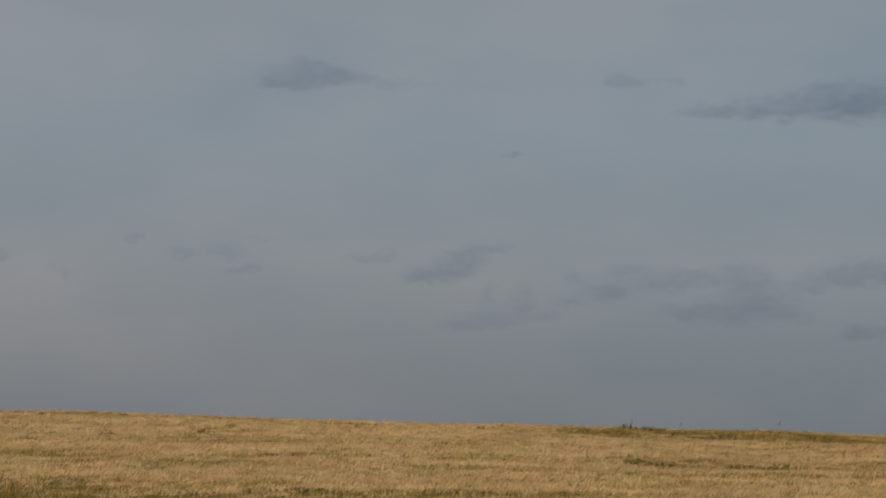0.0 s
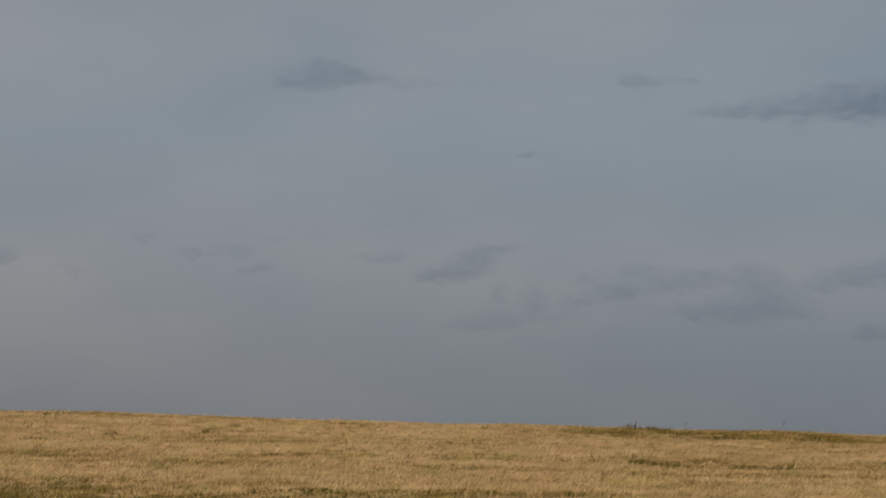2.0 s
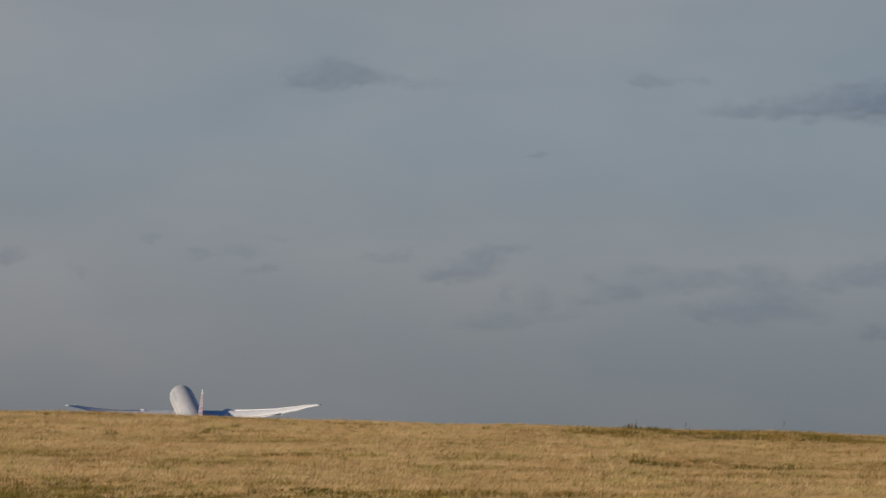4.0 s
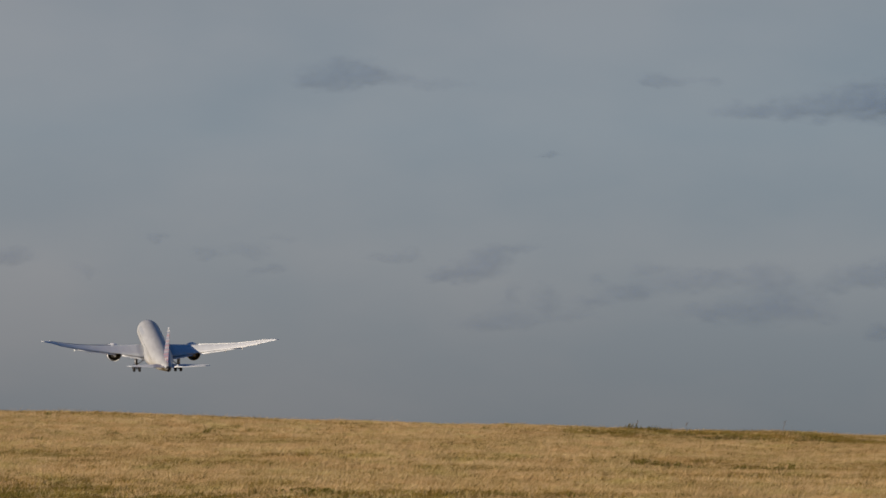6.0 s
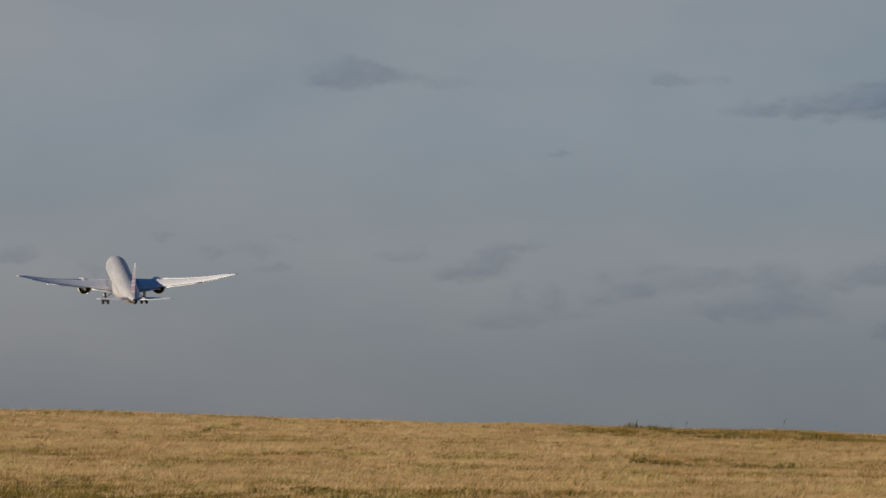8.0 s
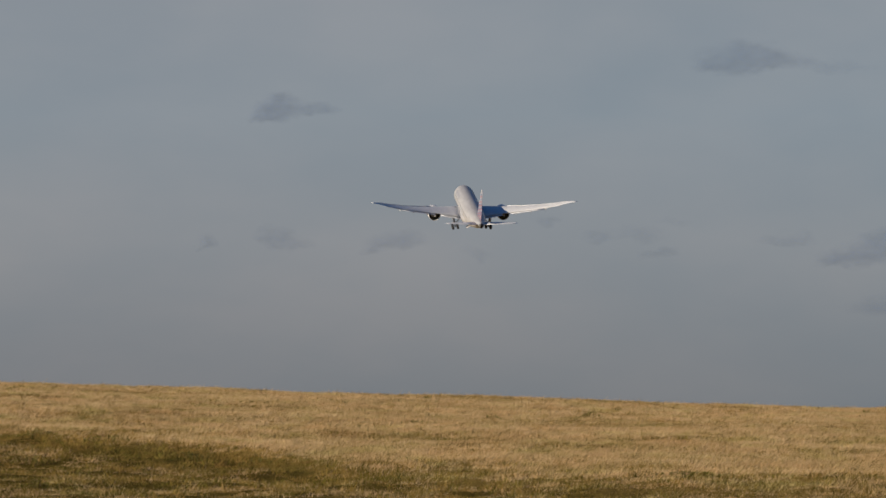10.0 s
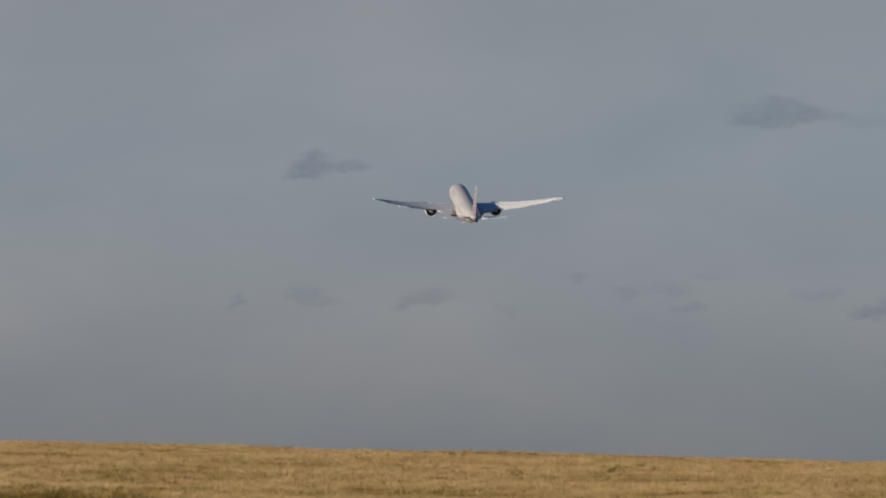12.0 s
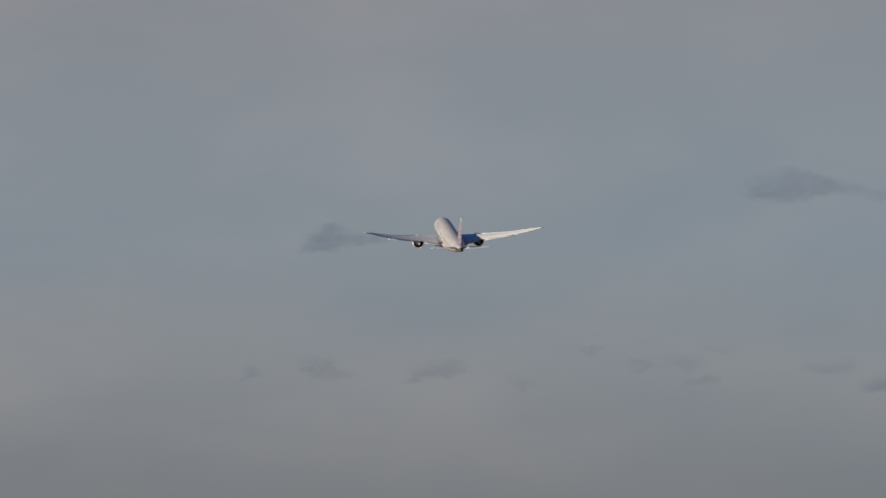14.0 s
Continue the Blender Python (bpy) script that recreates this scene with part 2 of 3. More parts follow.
def land(x, y):
    """Height of the land (numpy arrays): a grassy rise that tilts down to the right, with hummocks, falling away beyond its crest to the airfield."""
    x, y = np.asarray(x, float), np.asarray(y, float)

    def ease(a, b, v):
        u = np.clip((v - a) / (b - a), 0, 1)
        return u * u * (3 - 2 * u)

    rise = 1.81 * np.clip((y - 100) / 210, 0, 1) ** 1.15 * (1 - ease(300, 345, y)) + 1.81 * ease(300, 345, y)
    rise = rise - 0.00035 * np.clip(y - 318, 0, 80) ** 2
    tilt = -0.029 * np.clip(x, -60, 45) * ease(60, 300, y)
    hum = 0.24 * lumps(x / 9, y / 17) + 0.13 * lumps(x / 3.3 + 7, y / 8.5) + 0.05 * lumps(x / 0.8, y / 3.1 + 3)
    tilt = tilt + (0.04 * np.exp(-((x + 22) / 8) ** 2) - 0.02 * np.exp(-((x + 9) / 6) ** 2)) * ease(200, 300, y)
    # the sedge at the foot lies lower and is more broken
    foot = green_zone(x, y)
    hum = hum + foot * (-0.16 + 0.15 * lumps(x / 1.7, y / 4.4 + 9) + 0.08 * lumps(x / 1.0, y / 2.2))
    hum = hum * ease(40, 130, y) * (1 - ease(500, 800, y))
    down = ease(320, 900, y)
    side = np.clip((np.abs(x) - 70) / 300, 0, 1)
    return (rise + tilt + hum) * (1 - down) * (1 - 0.9 * side ** 2) + RUNWAY_Z * down


def build_ground():
    xs = np.unique(np.concatenate([np.linspace(-3000, -120, 25), np.linspace(-120, -48, 25), np.linspace(-48, 34, 205), np.linspace(34, 120, 25), np.linspace(120, 3000, 25)]))
    ys = np.unique(np.concatenate([np.linspace(-600, 60, 25), np.linspace(60, 110, 20), np.linspace(110, 185, 165), np.linspace(185, 345, 190), np.linspace(345, 900, 60), np.linspace(900, 4840, 40)]))
    gx, gy = np.meshgrid(xs, ys)
    co = np.stack([gx, gy, land(gx, gy)], -1).reshape(-1, 3)
    w, h = len(xs), len(ys)
    i = (np.arange(h - 1)[:, None] * w + np.arange(w - 1)[None, :]).reshape(-1)
    quads = np.stack([i, i + 1, i + 1 + w, i + w], -1)
    me = bpy.data.meshes.new("ground")
    me.from_pydata(co.tolist(), [], quads.tolist())
    me.materials.append(GROUND)
    me.polygons.foreach_set("use_smooth", np.ones(len(quads), bool))
    me.attributes.new("sedge", "FLOAT", "POINT").data.foreach_set("value", (green_zone(co[:, 0], co[:, 1])).astype(np.float32))
    tagged(new("ground", me), "rolling grassland with dry thatch and bare soil", "ground", kind="structure")


build_ground()


def blade_mesh(name, roots, count, tall, wide, lean, spread, mat, seed, swell, fine, leafy):
    """Grass round the roots: count tapering blades each, laid over by the wind towards +x."""
    rng = np.random.default_rng(seed)
    n = len(roots) * count
    base = np.repeat(roots, count, 0) + np.concatenate([rng.normal(0, spread, (n, 2)), np.zeros((n, 1))], 1)
    base[:, 2] = land(base[:, 0], base[:, 1]) - 0.02
    # most tufts stay low; a few stand clear of the rest
    low = rng.uniform(0.8, 1.1, len(roots)) * (1 - 0.3 * fine)
    high = rng.uniform(1.25, 1.65, len(roots)) * (1 - 0.12 * fine)
    tuft = np.repeat(np.where(rng.uniform(0, 1, len(roots)) < 0.07 + 0.15 * fine, high, low) * swell, count)
    h = tall * tuft * rng.uniform(0.5, 1.15, n)
    tall_ones = rng.uniform(0, 1, n) < 0.03
    h = np.where(tall_ones, h * 1.6, h)
    fine = np.repeat(fine, count)
    w = wide * rng.uniform(0.6, 1.3, n) * (1 + leafy * fine)
    ang = rng.uniform(0, 2 * np.pi, n)
    out = np.stack([np.cos(ang), np.sin(ang), np.zeros(n)], 1) * (h * rng.uniform(0.1, 0.7, n) * (1 + 0.9 * fine))[:, None]
    out[:, 0] += h * rng.normal(lean, 0.55, n) * (1 - 0.5 * fine)
    face = rng.uniform(-1.3, 0.5, n)
    side = np.stack([np.cos(face), np.sin(face), np.zeros(n)], 1) * (w / 2)[:, None]
    tip = base + out + np.stack([np.zeros(n), np.zeros(n), h], 1)
    co = np.stack([base - side, base + side, tip], 1).reshape(-1, 3)
    me = bpy.data.meshes.new(name)
    me.vertices.add(n * 3)
    me.vertices.foreach_set("co", co.reshape(-1))
    me.loops.add(n * 3)
    me.loops.foreach_set("vertex_index", np.arange(n * 3, dtype=np.int32))
    me.polygons.add(n)
    me.polygons.foreach_set("loop_start", np.arange(0, n * 3, 3, dtype=np.int32))
    me.update(calc_edges=True)
    shade = np.repeat(rng.uniform(0, 1, len(roots)), count)
    me.attributes.new("tone", "FLOAT", "FACE").data.foreach_set("value", shade.astype(np.float32))
    me.materials.append(mat)
    return new(name, me)


def build_grass():
    rng = np.random.default_rng(11)
    n = 330000
    xs, ys = rng.uniform(-48, 34, n), 112 + 226 * rng.uniform(0, 1, n) ** 1.15
    keep = (xs > -0.114 * ys - 2) & (xs < 0.066 * ys + 2)
    xs, ys = xs[keep], ys[keep]
    # hollows where greener grass shows between the dry drifts
    hollow = np.zeros(len(xs))
    for _ in range(170):
        cy = rng.uniform(150, 335)
        cx, rx, ry = rng.uniform(-0.11, 0.07) * cy, rng.uniform(0.5, 3.4), rng.uniform(0.9, 3.2)
        hollow = np.maximum(hollow, rng.uniform(0.15, 0.8) * np.exp(-((xs - cx) / rx) ** 2 - ((ys - cy) / ry) ** 2))
    # greener strips along the crest and half way down on one flank
    ragged = 0.6 + 0.8 * lumps(xs / 1.3, ys / 4.0)
    hollow = np.maximum(hollow, (1.45 * ragged + 0.8 * lumps(xs / 0.9, ys / 6.0)) * np.clip((xs - 1.5) / 5, 0, 1) * np.exp(-((ys - 303 + 5 * np.sin(xs / 2.0)) / 13) ** 2))
    hollow = np.maximum(hollow, 1.0 * ragged * np.clip((xs - 3.5) / 2, 0, 1) * np.exp(-((ys - 212 + 4 * np.sin(xs / 1.4)) / 9) ** 2))
    zone = green_zone(xs, ys)
    broad = 0.5 + 0.5 * lumps(xs / 1.9 + 7.3, ys / 5.5) + 0.8 * lumps(xs / 0.5 + 7.3, ys / 4.5)
    lip = np.exp(-((ys - foot_edge(xs) + 3) / 5.0) ** 2) * np.clip((-4 - xs) / 8, 0.15, 1)
    p_green = 0.11 + 0.1 * lumps(xs / 1.1 + 3, ys / 4) + zone * (0.24 + 0.38 * broad) + 0.6 * lip + 0.8 * hollow
    heap = 0.5 + lumps(xs / 0.55, ys / 2.2)
    tufts = lumps(xs / 0.33 + 21, ys / 1.4)
    swell = np.clip(1 + 0.55 * tufts + zone * (1.5 * heap - 1.05) + 0.25 * lip, 0.3, 1.45)
    green = rng.uniform(0, 1, len(xs)) < p_green
    pts = np.stack([xs, ys, np.zeros(len(xs))], 1)
    dry = blade_mesh("dry_grass", pts[~green], 15, 0.11, 0.0115, 0.55, 0.13, STRAW, 3, swell[~green] * (1 - 0.2 * zone[~green]), zone[~green], 0.25)
    tagged(dry, "tall dry golden grass bent by the wind", "grass", kind="stuff")
    sedge = blade_mesh("green_sedge", pts[green], 15, 0.115, 0.0145, 0.35, 0.075, OLIVE, 4, swell[green], zone[green], 0.35)
    tagged(sedge, "shorter olive green grass among dry stems", "grass", kind="stuff")


build_grass()


# ---- the far sky ----
def build_backdrop():
    bm = bmesh.new()
    rows = []
    for z in np.linspace(-80, 900, 8):
        rows.append([(4850 * math.sin(a), 4850 * math.cos(a), z) for a in np.linspace(-0.75, 0.75, 60)])
    loft(bm, rows, cap=False, closed=False)
    tagged(part("backdrop", bm, SKY), "hazy grey-blue evening sky", "sky", kind="structure")


build_backdrop()

FAR = 4500.0
UNIT = FAR / 14600.0
CLOUDS = []


def islands(bm):
    """The connected pieces of a mesh, largest first, without the crumbs."""
    bm.verts.index_update()
    todo, found = set(bm.verts), []
    while todo:
        v = todo.pop()
        pile, group = [v], {v}
        while pile:
            for e in pile.pop().link_edges:
                for o in e.verts:
                    if o in todo:
                        todo.discard(o)
                        group.add(o)
                        pile.append(o)
        found.append(group)
    found.sort(key=lambda g: (-len(g), min(v.index for v in g)))
    cover = bm.verts.layers.float["cover"]
    pieces = []
    for group in found:
        if pieces and len(group) < 55:
            continue
        out = bmesh.new()
        layer = out.verts.layers.float.new("cover")
        made = {}
        for v in sorted(group, key=lambda v: v.index):
            made[v] = out.verts.new(v.co)
            made[v][layer] = v[cover]
        for f in bm.faces:
            if f.verts[0] in group:
                out.faces.new([made[v] for v in f.verts])
        pieces.append(out)
    return pieces


def cloud(x, z, dense, drift, puffs, label="thin grey cloud in the hazy sky"):
    """A soft bank of vapour heaped from puffs (across, up, half width, half height, weight) round the middle x, z; flatter below, torn at the edges."""
    x0, x1 = min(p[0] - 2.3 * p[2] for p in puffs), max(p[0] + 2.3 * p[2] for p in puffs)
    z0, z1 = min(p[1] - 2.3 * p[3] for p in puffs), max(p[1] + 2.3 * p[3] for p in puffs)
    nx, nz = max(24, int((x1 - x0) / 2.4)), max(16, int((z1 - z0) / 1.6))
    gx, gz = np.meshgrid(np.linspace(x0, x1, nx), np.linspace(z0, z1, nz))
    # slow swirls bend the outline, finer ones fray it
    sx, sz = gx + x, gz + z
    wx = gx + 17 * lumps(sx / 26, sz / 15 + 5) + 7 * lumps(sx / 10, sz / 7)
    wz = gz + 11 * lumps(sx / 30 + 40, sz / 15) + 5 * lumps(sx / 11 + 9, sz / 7)
    d = np.zeros_like(gx)
    for px, pz, rx, rz, weight in puffs:
        low = np.where(wz < pz, 1.35, 1.0)
        d = d + weight * np.exp(-((wx - px) / rx) ** 2 - ((wz - pz) / rz * low) ** 2)
    d = d * (1 + 0.6 * lumps(sx / 19 + 11, sz / 9) + 0.2 * lumps(sx / 7, sz / 4 + 8))
    rim = np.minimum(np.minimum(gx - x0, x1 - gx) / (0.16 * (x1 - x0)), np.minimum(gz - z0, z1 - gz) / (0.16 * (z1 - z0)))
    d = 1.25 * (1 - np.exp(-1.1 * np.clip(d - 0.05, 0, 3))) * np.clip(rim, 0, 1)
    bm = bmesh.new()
    layer = bm.verts.layers.float.new("cover")
    for sign in (-1, 1):
        grid = [[None] * nx for _ in range(nz)]
        for j in range(nz):
            for i in range(nx):
                v = bm.verts.new((gx[j, i] * UNIT, sign * 5 * max(float(d[j, i]) - 0.0101, 0.0), gz[j, i] * UNIT))
                v[layer] = float(dense * d[j, i])
                grid[j][i] = v
        for j in range(nz - 1):
            for i in range(nx - 1):
                if max(d[j, i], d[j + 1, i], d[j, i + 1], d[j + 1, i + 1]) > 0.01:
                    bm.faces.new((grid[j][i], grid[j][i + 1], grid[j + 1][i + 1], grid[j + 1][i]))
    bmesh.ops.delete(bm, geom=[v for v in bm.verts if not v.link_faces], context="VERTS")
    bmesh.ops.remove_doubles(bm, verts=bm.verts[:], dist=0.0005)
    home = (x * UNIT, FAR + 20 * (len(CLOUDS) % 7), EYE[2] + z * UNIT)
    for k, piece in enumerate(islands(bm)):
        ob = part("cloud", piece, CLOUD)
        tagged(ob, label if k == 0 else "small torn wisp of thin grey cloud", "cloud", "clouds")
        ob.matrix_basis = pose(*home)
        CLOUDS.append((ob, home, drift))
    bm.free()


DARK = "small dark grey cloud with a flat base"
HIGH, LOW = 9.3, 5.4        # drift of the nearer and of the farther clouds
cloud(-168, 623, 0.21, HIGH, ((-72, -9, 26, 15, 0.75), (-18, 1, 44, 24, 1.0), (30, 7, 36, 20, 1.0), (62, -3, 34, 12, 0.55), (125, -8, 60, 13, 0.3), (180, -15, 50, 10, 0.18)), DARK)
cloud(71, 290, 0.19, LOW, ((-58, -20, 32, 10, 0.8), (-16, -8, 40, 20, 1.0), (16, 8, 28, 22, 1.0), (58, 29, 34, 9, 0.75), (-76, -25, 24, 8, 0.5)), DARK)
cloud(136, 205, 0.15, LOW, ((-62, -20, 45, 13, 0.7), (0, -8, 40, 20, 0.75), (-12, 36, 15, 20, 0.6), (50, 20, 22, 26, 0.7), (95, -4, 50, 12, 0.4)))
cloud(518, 240, 0.19, LOW, ((-246, -15, 40, 11, 0.7), (-175, 4, 50, 15, 0.8), (-143, 43, 32, 15, 0.55), (-79, 21, 45, 18, 0.8), (-21, 27, 45, 14, 0.75), (68, 24, 42, 30, 1.0), (36, -34, 75, 22, 0.85), (113, -21, 60, 26, 0.9), (-41, -31, 60, 13, 0.5), (160, -40, 38, 15, 0.6), (-233, 30, 17, 14, 0.4)), "broad low bank of thin grey cloud")
cloud(798, 270, 0.19, LOW, ((-95, -13, 36, 13, 0.7), (-42, 5, 40, 20, 1.0), (20, 12, 50, 22, 1.0), (80, 5, 50, 18, 0.8)), DARK)
cloud(791, 174, 0.18, LOW, ((0, 0, 25, 14, 0.8), (42, 0, 40, 13, 0.6)))
cloud(718, 575, 0.26, HIGH, ((-190, 0, 45, 11, 0.4), (-120, 2, 60, 15, 0.6), (-40, 4, 70, 19, 0.8), (40, 12, 70, 25, 1.0), (92, 20, 58, 33, 1.2), (155, 14, 70, 32, 1.1), (60, 50, 60, 8, 0.35)), "long dark grey cloud streak")
cloud(394, 613, 0.15, HIGH, ((-15, 0, 25, 12, 0.9), (20, 2, 30, 10, 0.7), (85, 2, 20, 8, 0.4)))
cloud(-376, 312, 0.12, LOW, ((-46, 0, 20, 10, 1.0), (30, 2, 38, 12, 0.75), (95, 27, 30, 8, 0.4)))
cloud(-310, 281, 0.12, LOW, ((-12, -2, 19, 7, 0.9), (13, 4, 16, 7, 0.9)))
cloud(-76, 309, 0.10, LOW, ((-35, -3, 26, 8, 0.8), (-5, 0, 25, 10, 0.8), (28, 4, 16, 11, 0.9)))
cloud(-1012, 549, 0.24, HIGH, ((-36, -17, 18, 9, 0.8), (-6, -4, 29, 22, 1.15), (4, 13, 18, 13, 0.9), (44, 2, 28, 11, 0.75), (80, -6, 26, 8, 0.45)), DARK)
cloud(-1004, 313, 0.14, LOW, ((-25, 9, 18, 11, 0.8), (0, 0, 25, 17, 1.0), (35, -10, 22, 9, 0.6)))
cloud(-798, 311, 0.15, LOW, ((-42, -14, 18, 8, 0.7), (-10, 0, 30, 13, 0.9), (25, 4, 25, 13, 1.0)))
cloud(-1109, 300, 0.14, LOW, ((0, 0, 13, 11, 1.0), (-6, -8, 9, 8, 0.7)))
cloud(201, 487, 0.13, HIGH, ((0, 0, 13, 6, 1.0), (-16, -4, 12, 4, 0.5)))
cloud(-511, 340, 0.09, LOW, ((0, 0, 15, 7, 1.0), (14, 2, 10, 5, 0.7)))
cloud(-637, 284, 0.08, LOW, ((-8, 4, 20, 9, 0.8), (8, -4, 12, 9, 0.7)))


# ---- the aircraft ----
def airfoil(chord, thick, camber=0.02):
    """Points round a wing section from the trailing edge over the top: (back from the leading edge, up)."""
    pts = []
    xs = [1, 0.85, 0.65, 0.45, 0.28, 0.14, 0.05, 0.012, 0.0]

    def t(x):
        return 5 * thick * (0.2969 * math.sqrt(x) - 0.126 * x - 0.3516 * x * x + 0.2843 * x ** 3 - 0.1036 * x ** 4)

    for x in xs:
        pts.append((x * chord, (t(x) + camber * 4 * x * (1 - x)) * chord))
    for x in xs[-2:0:-1]:
        pts.append((x * chord, (-t(x) + camber * 4 * x * (1 - x)) * chord))
    pts.append((chord, -0.004 * chord))
    return pts


# distance from the centre line, leading edge y, chord, height, thickness, twist (degrees)
WING = [(2.0, 10.6, 13.4, -1.55, 0.125, 1.2), (5.0, 8.5, 11.6, -1.15, 0.12, 1.2), (9.9, 5.2, 8.6, -0.45, 0.11, 0.8), (15.0, 1.8, 6.5, 0.35, 0.105, 0.4),
        (20.0, -1.5, 4.9, 1.3, 0.10, 0.0), (25.0, -4.8, 3.5, 2.6, 0.095, -0.6), (27.4, -6.6, 2.7, 3.4, 0.09, -1.0), (28.8, -8.4, 1.75, 3.85, 0.09, -1.0), (29.75, -10.2, 0.6, 4.15, 0.09, -1.0)]


def section(row, side):
    s, le, chord, z, thick, twist = row
    a = radians(twist)
    return [(side * s, le - (p * math.cos(a) + q * math.sin(a)), z + q * math.cos(a) - p * math.sin(a) + chord * 0.3 * math.sin(a)) for p, q in airfoil(chord, thick)]


def wing_point(s):
    return lerp_table(WING, s)


FUSE = [  # y, half width, half height, centre height
    (29.6, 0.05, 0.05, -0.75), (29.4, 0.55, 0.5, -0.74), (28.8, 1.05, 0.98, -0.68), (27.6, 1.68, 1.62, -0.5), (26.0, 2.2, 2.2, -0.28), (24.0, 2.6, 2.66, -0.1), (21.5, 2.82, 2.9, -0.02),
    (18.0, 2.88, 2.97, 0), (10.0, 2.88, 2.97, 0), (0.0, 2.88, 2.97, 0), (-8.0, 2.88, 2.97, 0), (-12.0, 2.84, 2.88, 0.09), (-16.0, 2.68, 2.62, 0.33), (-20.0, 2.36, 2.22, 0.66), (-24.0, 1.9, 1.75, 0.98),
    (-28.0, 1.33, 1.24, 1.22), (-31.0, 0.82, 0.82, 1.32), (-32.6, 0.52, 0.56, 1.34)]


def ring_of(y, hw, hh, cz, k=40):
    return [(hw * math.cos(2 * math.pi * i / k), y, cz + hh * math.sin(2 * math.pi * i / k)) for i in range(k)]


GEARS = []
DOORS = []


def build_airliner():
    plane = new("airliner")
    tagged(plane, "silver twin-engine jet airliner with striped fin climbing away", "airplane")
    body = part("fuselage", loft(bmesh.new(), [ring_of(*f) for f in FUSE]), SILVER, plane)
    # exhaust of the auxiliary power unit in the tail tip
    # its dark sleeve is widened to stand for shade on the tail cone
    part("exhaust_pipe", revolve([(-31.9, 0.72), (-32.6, 0.60), (-33.3, 0.42), (-33.32, 0.32), (-32.9, 0.25)]), NOZZLE, plane, "scorched tail exhaust, widened dark for the tail cone's shade").location = (0, 0, 1.34)
    # belly fairing between the wings
    bm = bmesh.new()
    loft(bm, [ring_of(y, w, h, -1.75, 32) for y, w, h in ((14.5, 0.3, 0.2), (13.0, 1.7, 1.1), (10.5, 2.75, 1.7), (6.0, 3.3, 2.0), (0.0, 3.35, 2.05), (-5.0, 3.15, 1.95), (-8.5, 2.4, 1.5), (-11.5, 0.9, 0.7), (-12.5, 0.2, 0.2))])
    part("belly_fairing", bm, SILVER, plane)
    # flight deck windows
    for sx in (-1, 1):
        for a0, a1 in ((0.12, 0.62), (0.68, 1.12)):
            bm = bmesh.new()
            rows = []
            for y, hw, hh, cz in ((28.05, 1.48, 1.42, -0.57), (27.1, 1.88, 1.84, -0.43)):
                rows.append([(sx * 1.012 * hw * math.sin(a0 + (a1 - a0) * k / 4), y, cz + 1.012 * hh * math.cos(a0 + (a1 - a0) * k / 4)) for k in range(5)])
            loft(bm, rows, cap=False, closed=False)
            part("cockpit_window", bm, GLASS_DARK, body)
    # a row of cabin windows and the doors on each side
    pane = bmesh.new()
    oval = [pane.verts.new((0, 0.14 * math.cos(2 * math.pi * k / 10), 0.23 * math.sin(2 * math.pi * k / 10))) for k in range(10)]
    rim = [pane.verts.new((0.02, 0.12 * math.cos(2 * math.pi * k / 10), 0.21 * math.sin(2 * math.pi * k / 10))) for k in range(10)]
    for k in range(10):
        pane.faces.new((oval[k], oval[(k + 1) % 10], rim[(k + 1) % 10], rim[k]))
    pane.faces.new(rim)
    first = part("window", pane, GLASS_DARK, body)
    place = []
    for sx in (-1, 1):
        for i in range(52):
            y = 20.2 - 0.72 * i
            if abs(y - 9.2) < 0.8 or abs(y + 5.2) < 0.8:
                continue
            row = lerp_table([(-f[0], f[1], f[2], f[3]) for f in FUSE], -y)
            zz = 0.62
            xw = row[1] * math.sqrt(max(0.0, 1 - ((zz - row[3]) / row[2]) ** 2))
            place.append(pose(sx * (xw + 0.006), y, zz, 0, 0, 0 if sx > 0 else 180))
    first.matrix_basis = place[0]
    for m in place[1:]:
        w = new("window", first.data)
        w.parent = body
        w.matrix_basis = m
    for sx in (-1, 1):
        for y in (21.6, 9.2, -5.2, -19.0):
            row = lerp_table([(-f[0], f[1], f[2], f[3]) for f in FUSE], -y)
            bm = bmesh.new()
            rows = []
            for k in range(6):
                zz = -0.75 + 1.95 * k / 5
                xw = row[1] * math.sqrt(max(0.0, 1 - ((zz - row[3]) / row[2]) ** 2)) + 0.02
                dx = 0.0 if y > -12 else 0.07
                rows.append([(sx * (xw + dx * s), y + 0.53 * s, zz) for s in (-1, 1)])
            loft(bm, rows, cap=False, closed=False)
            part("door", bm, SILVER, plane)
        # the airline's name as plain bars low over the forward windows
        for i, (y0, y1) in enumerate(((19.2, 18.0), (17.7, 16.8), (16.5, 15.6), (15.3, 14.7), (14.4, 13.5), (13.2, 12.3), (12.0, 11.1), (10.8, 9.9))):
            bm = bmesh.new()
            rows = []
            for k in range(5):
                zz = 1.15 + 0.9 * k / 4
                xw = 2.88 * math.sqrt(1 - (zz / 2.97) ** 2) + 0.012
                rows.append([(sx * xw, y0, zz), (sx * xw, y1, zz)])
            loft(bm, rows, cap=False, closed=False)
            part("lettering_bar", bm, LETTER, body, "faint blue-grey bar of lettering")
    # fin and rudder
    fin = []
    for z, le, chord, th in ((2.0, -19.5, 11.6, 0.09), (3.2, -21.6, 9.9, 0.09), (6.5, -25.2, 7.6, 0.09), (10.6, -29.5, 4.7, 0.085), (11.6, -30.8, 3.7, 0.08), (11.9, -31.9, 2.6, 0.07)):
        fin.append((z, le, chord, th))
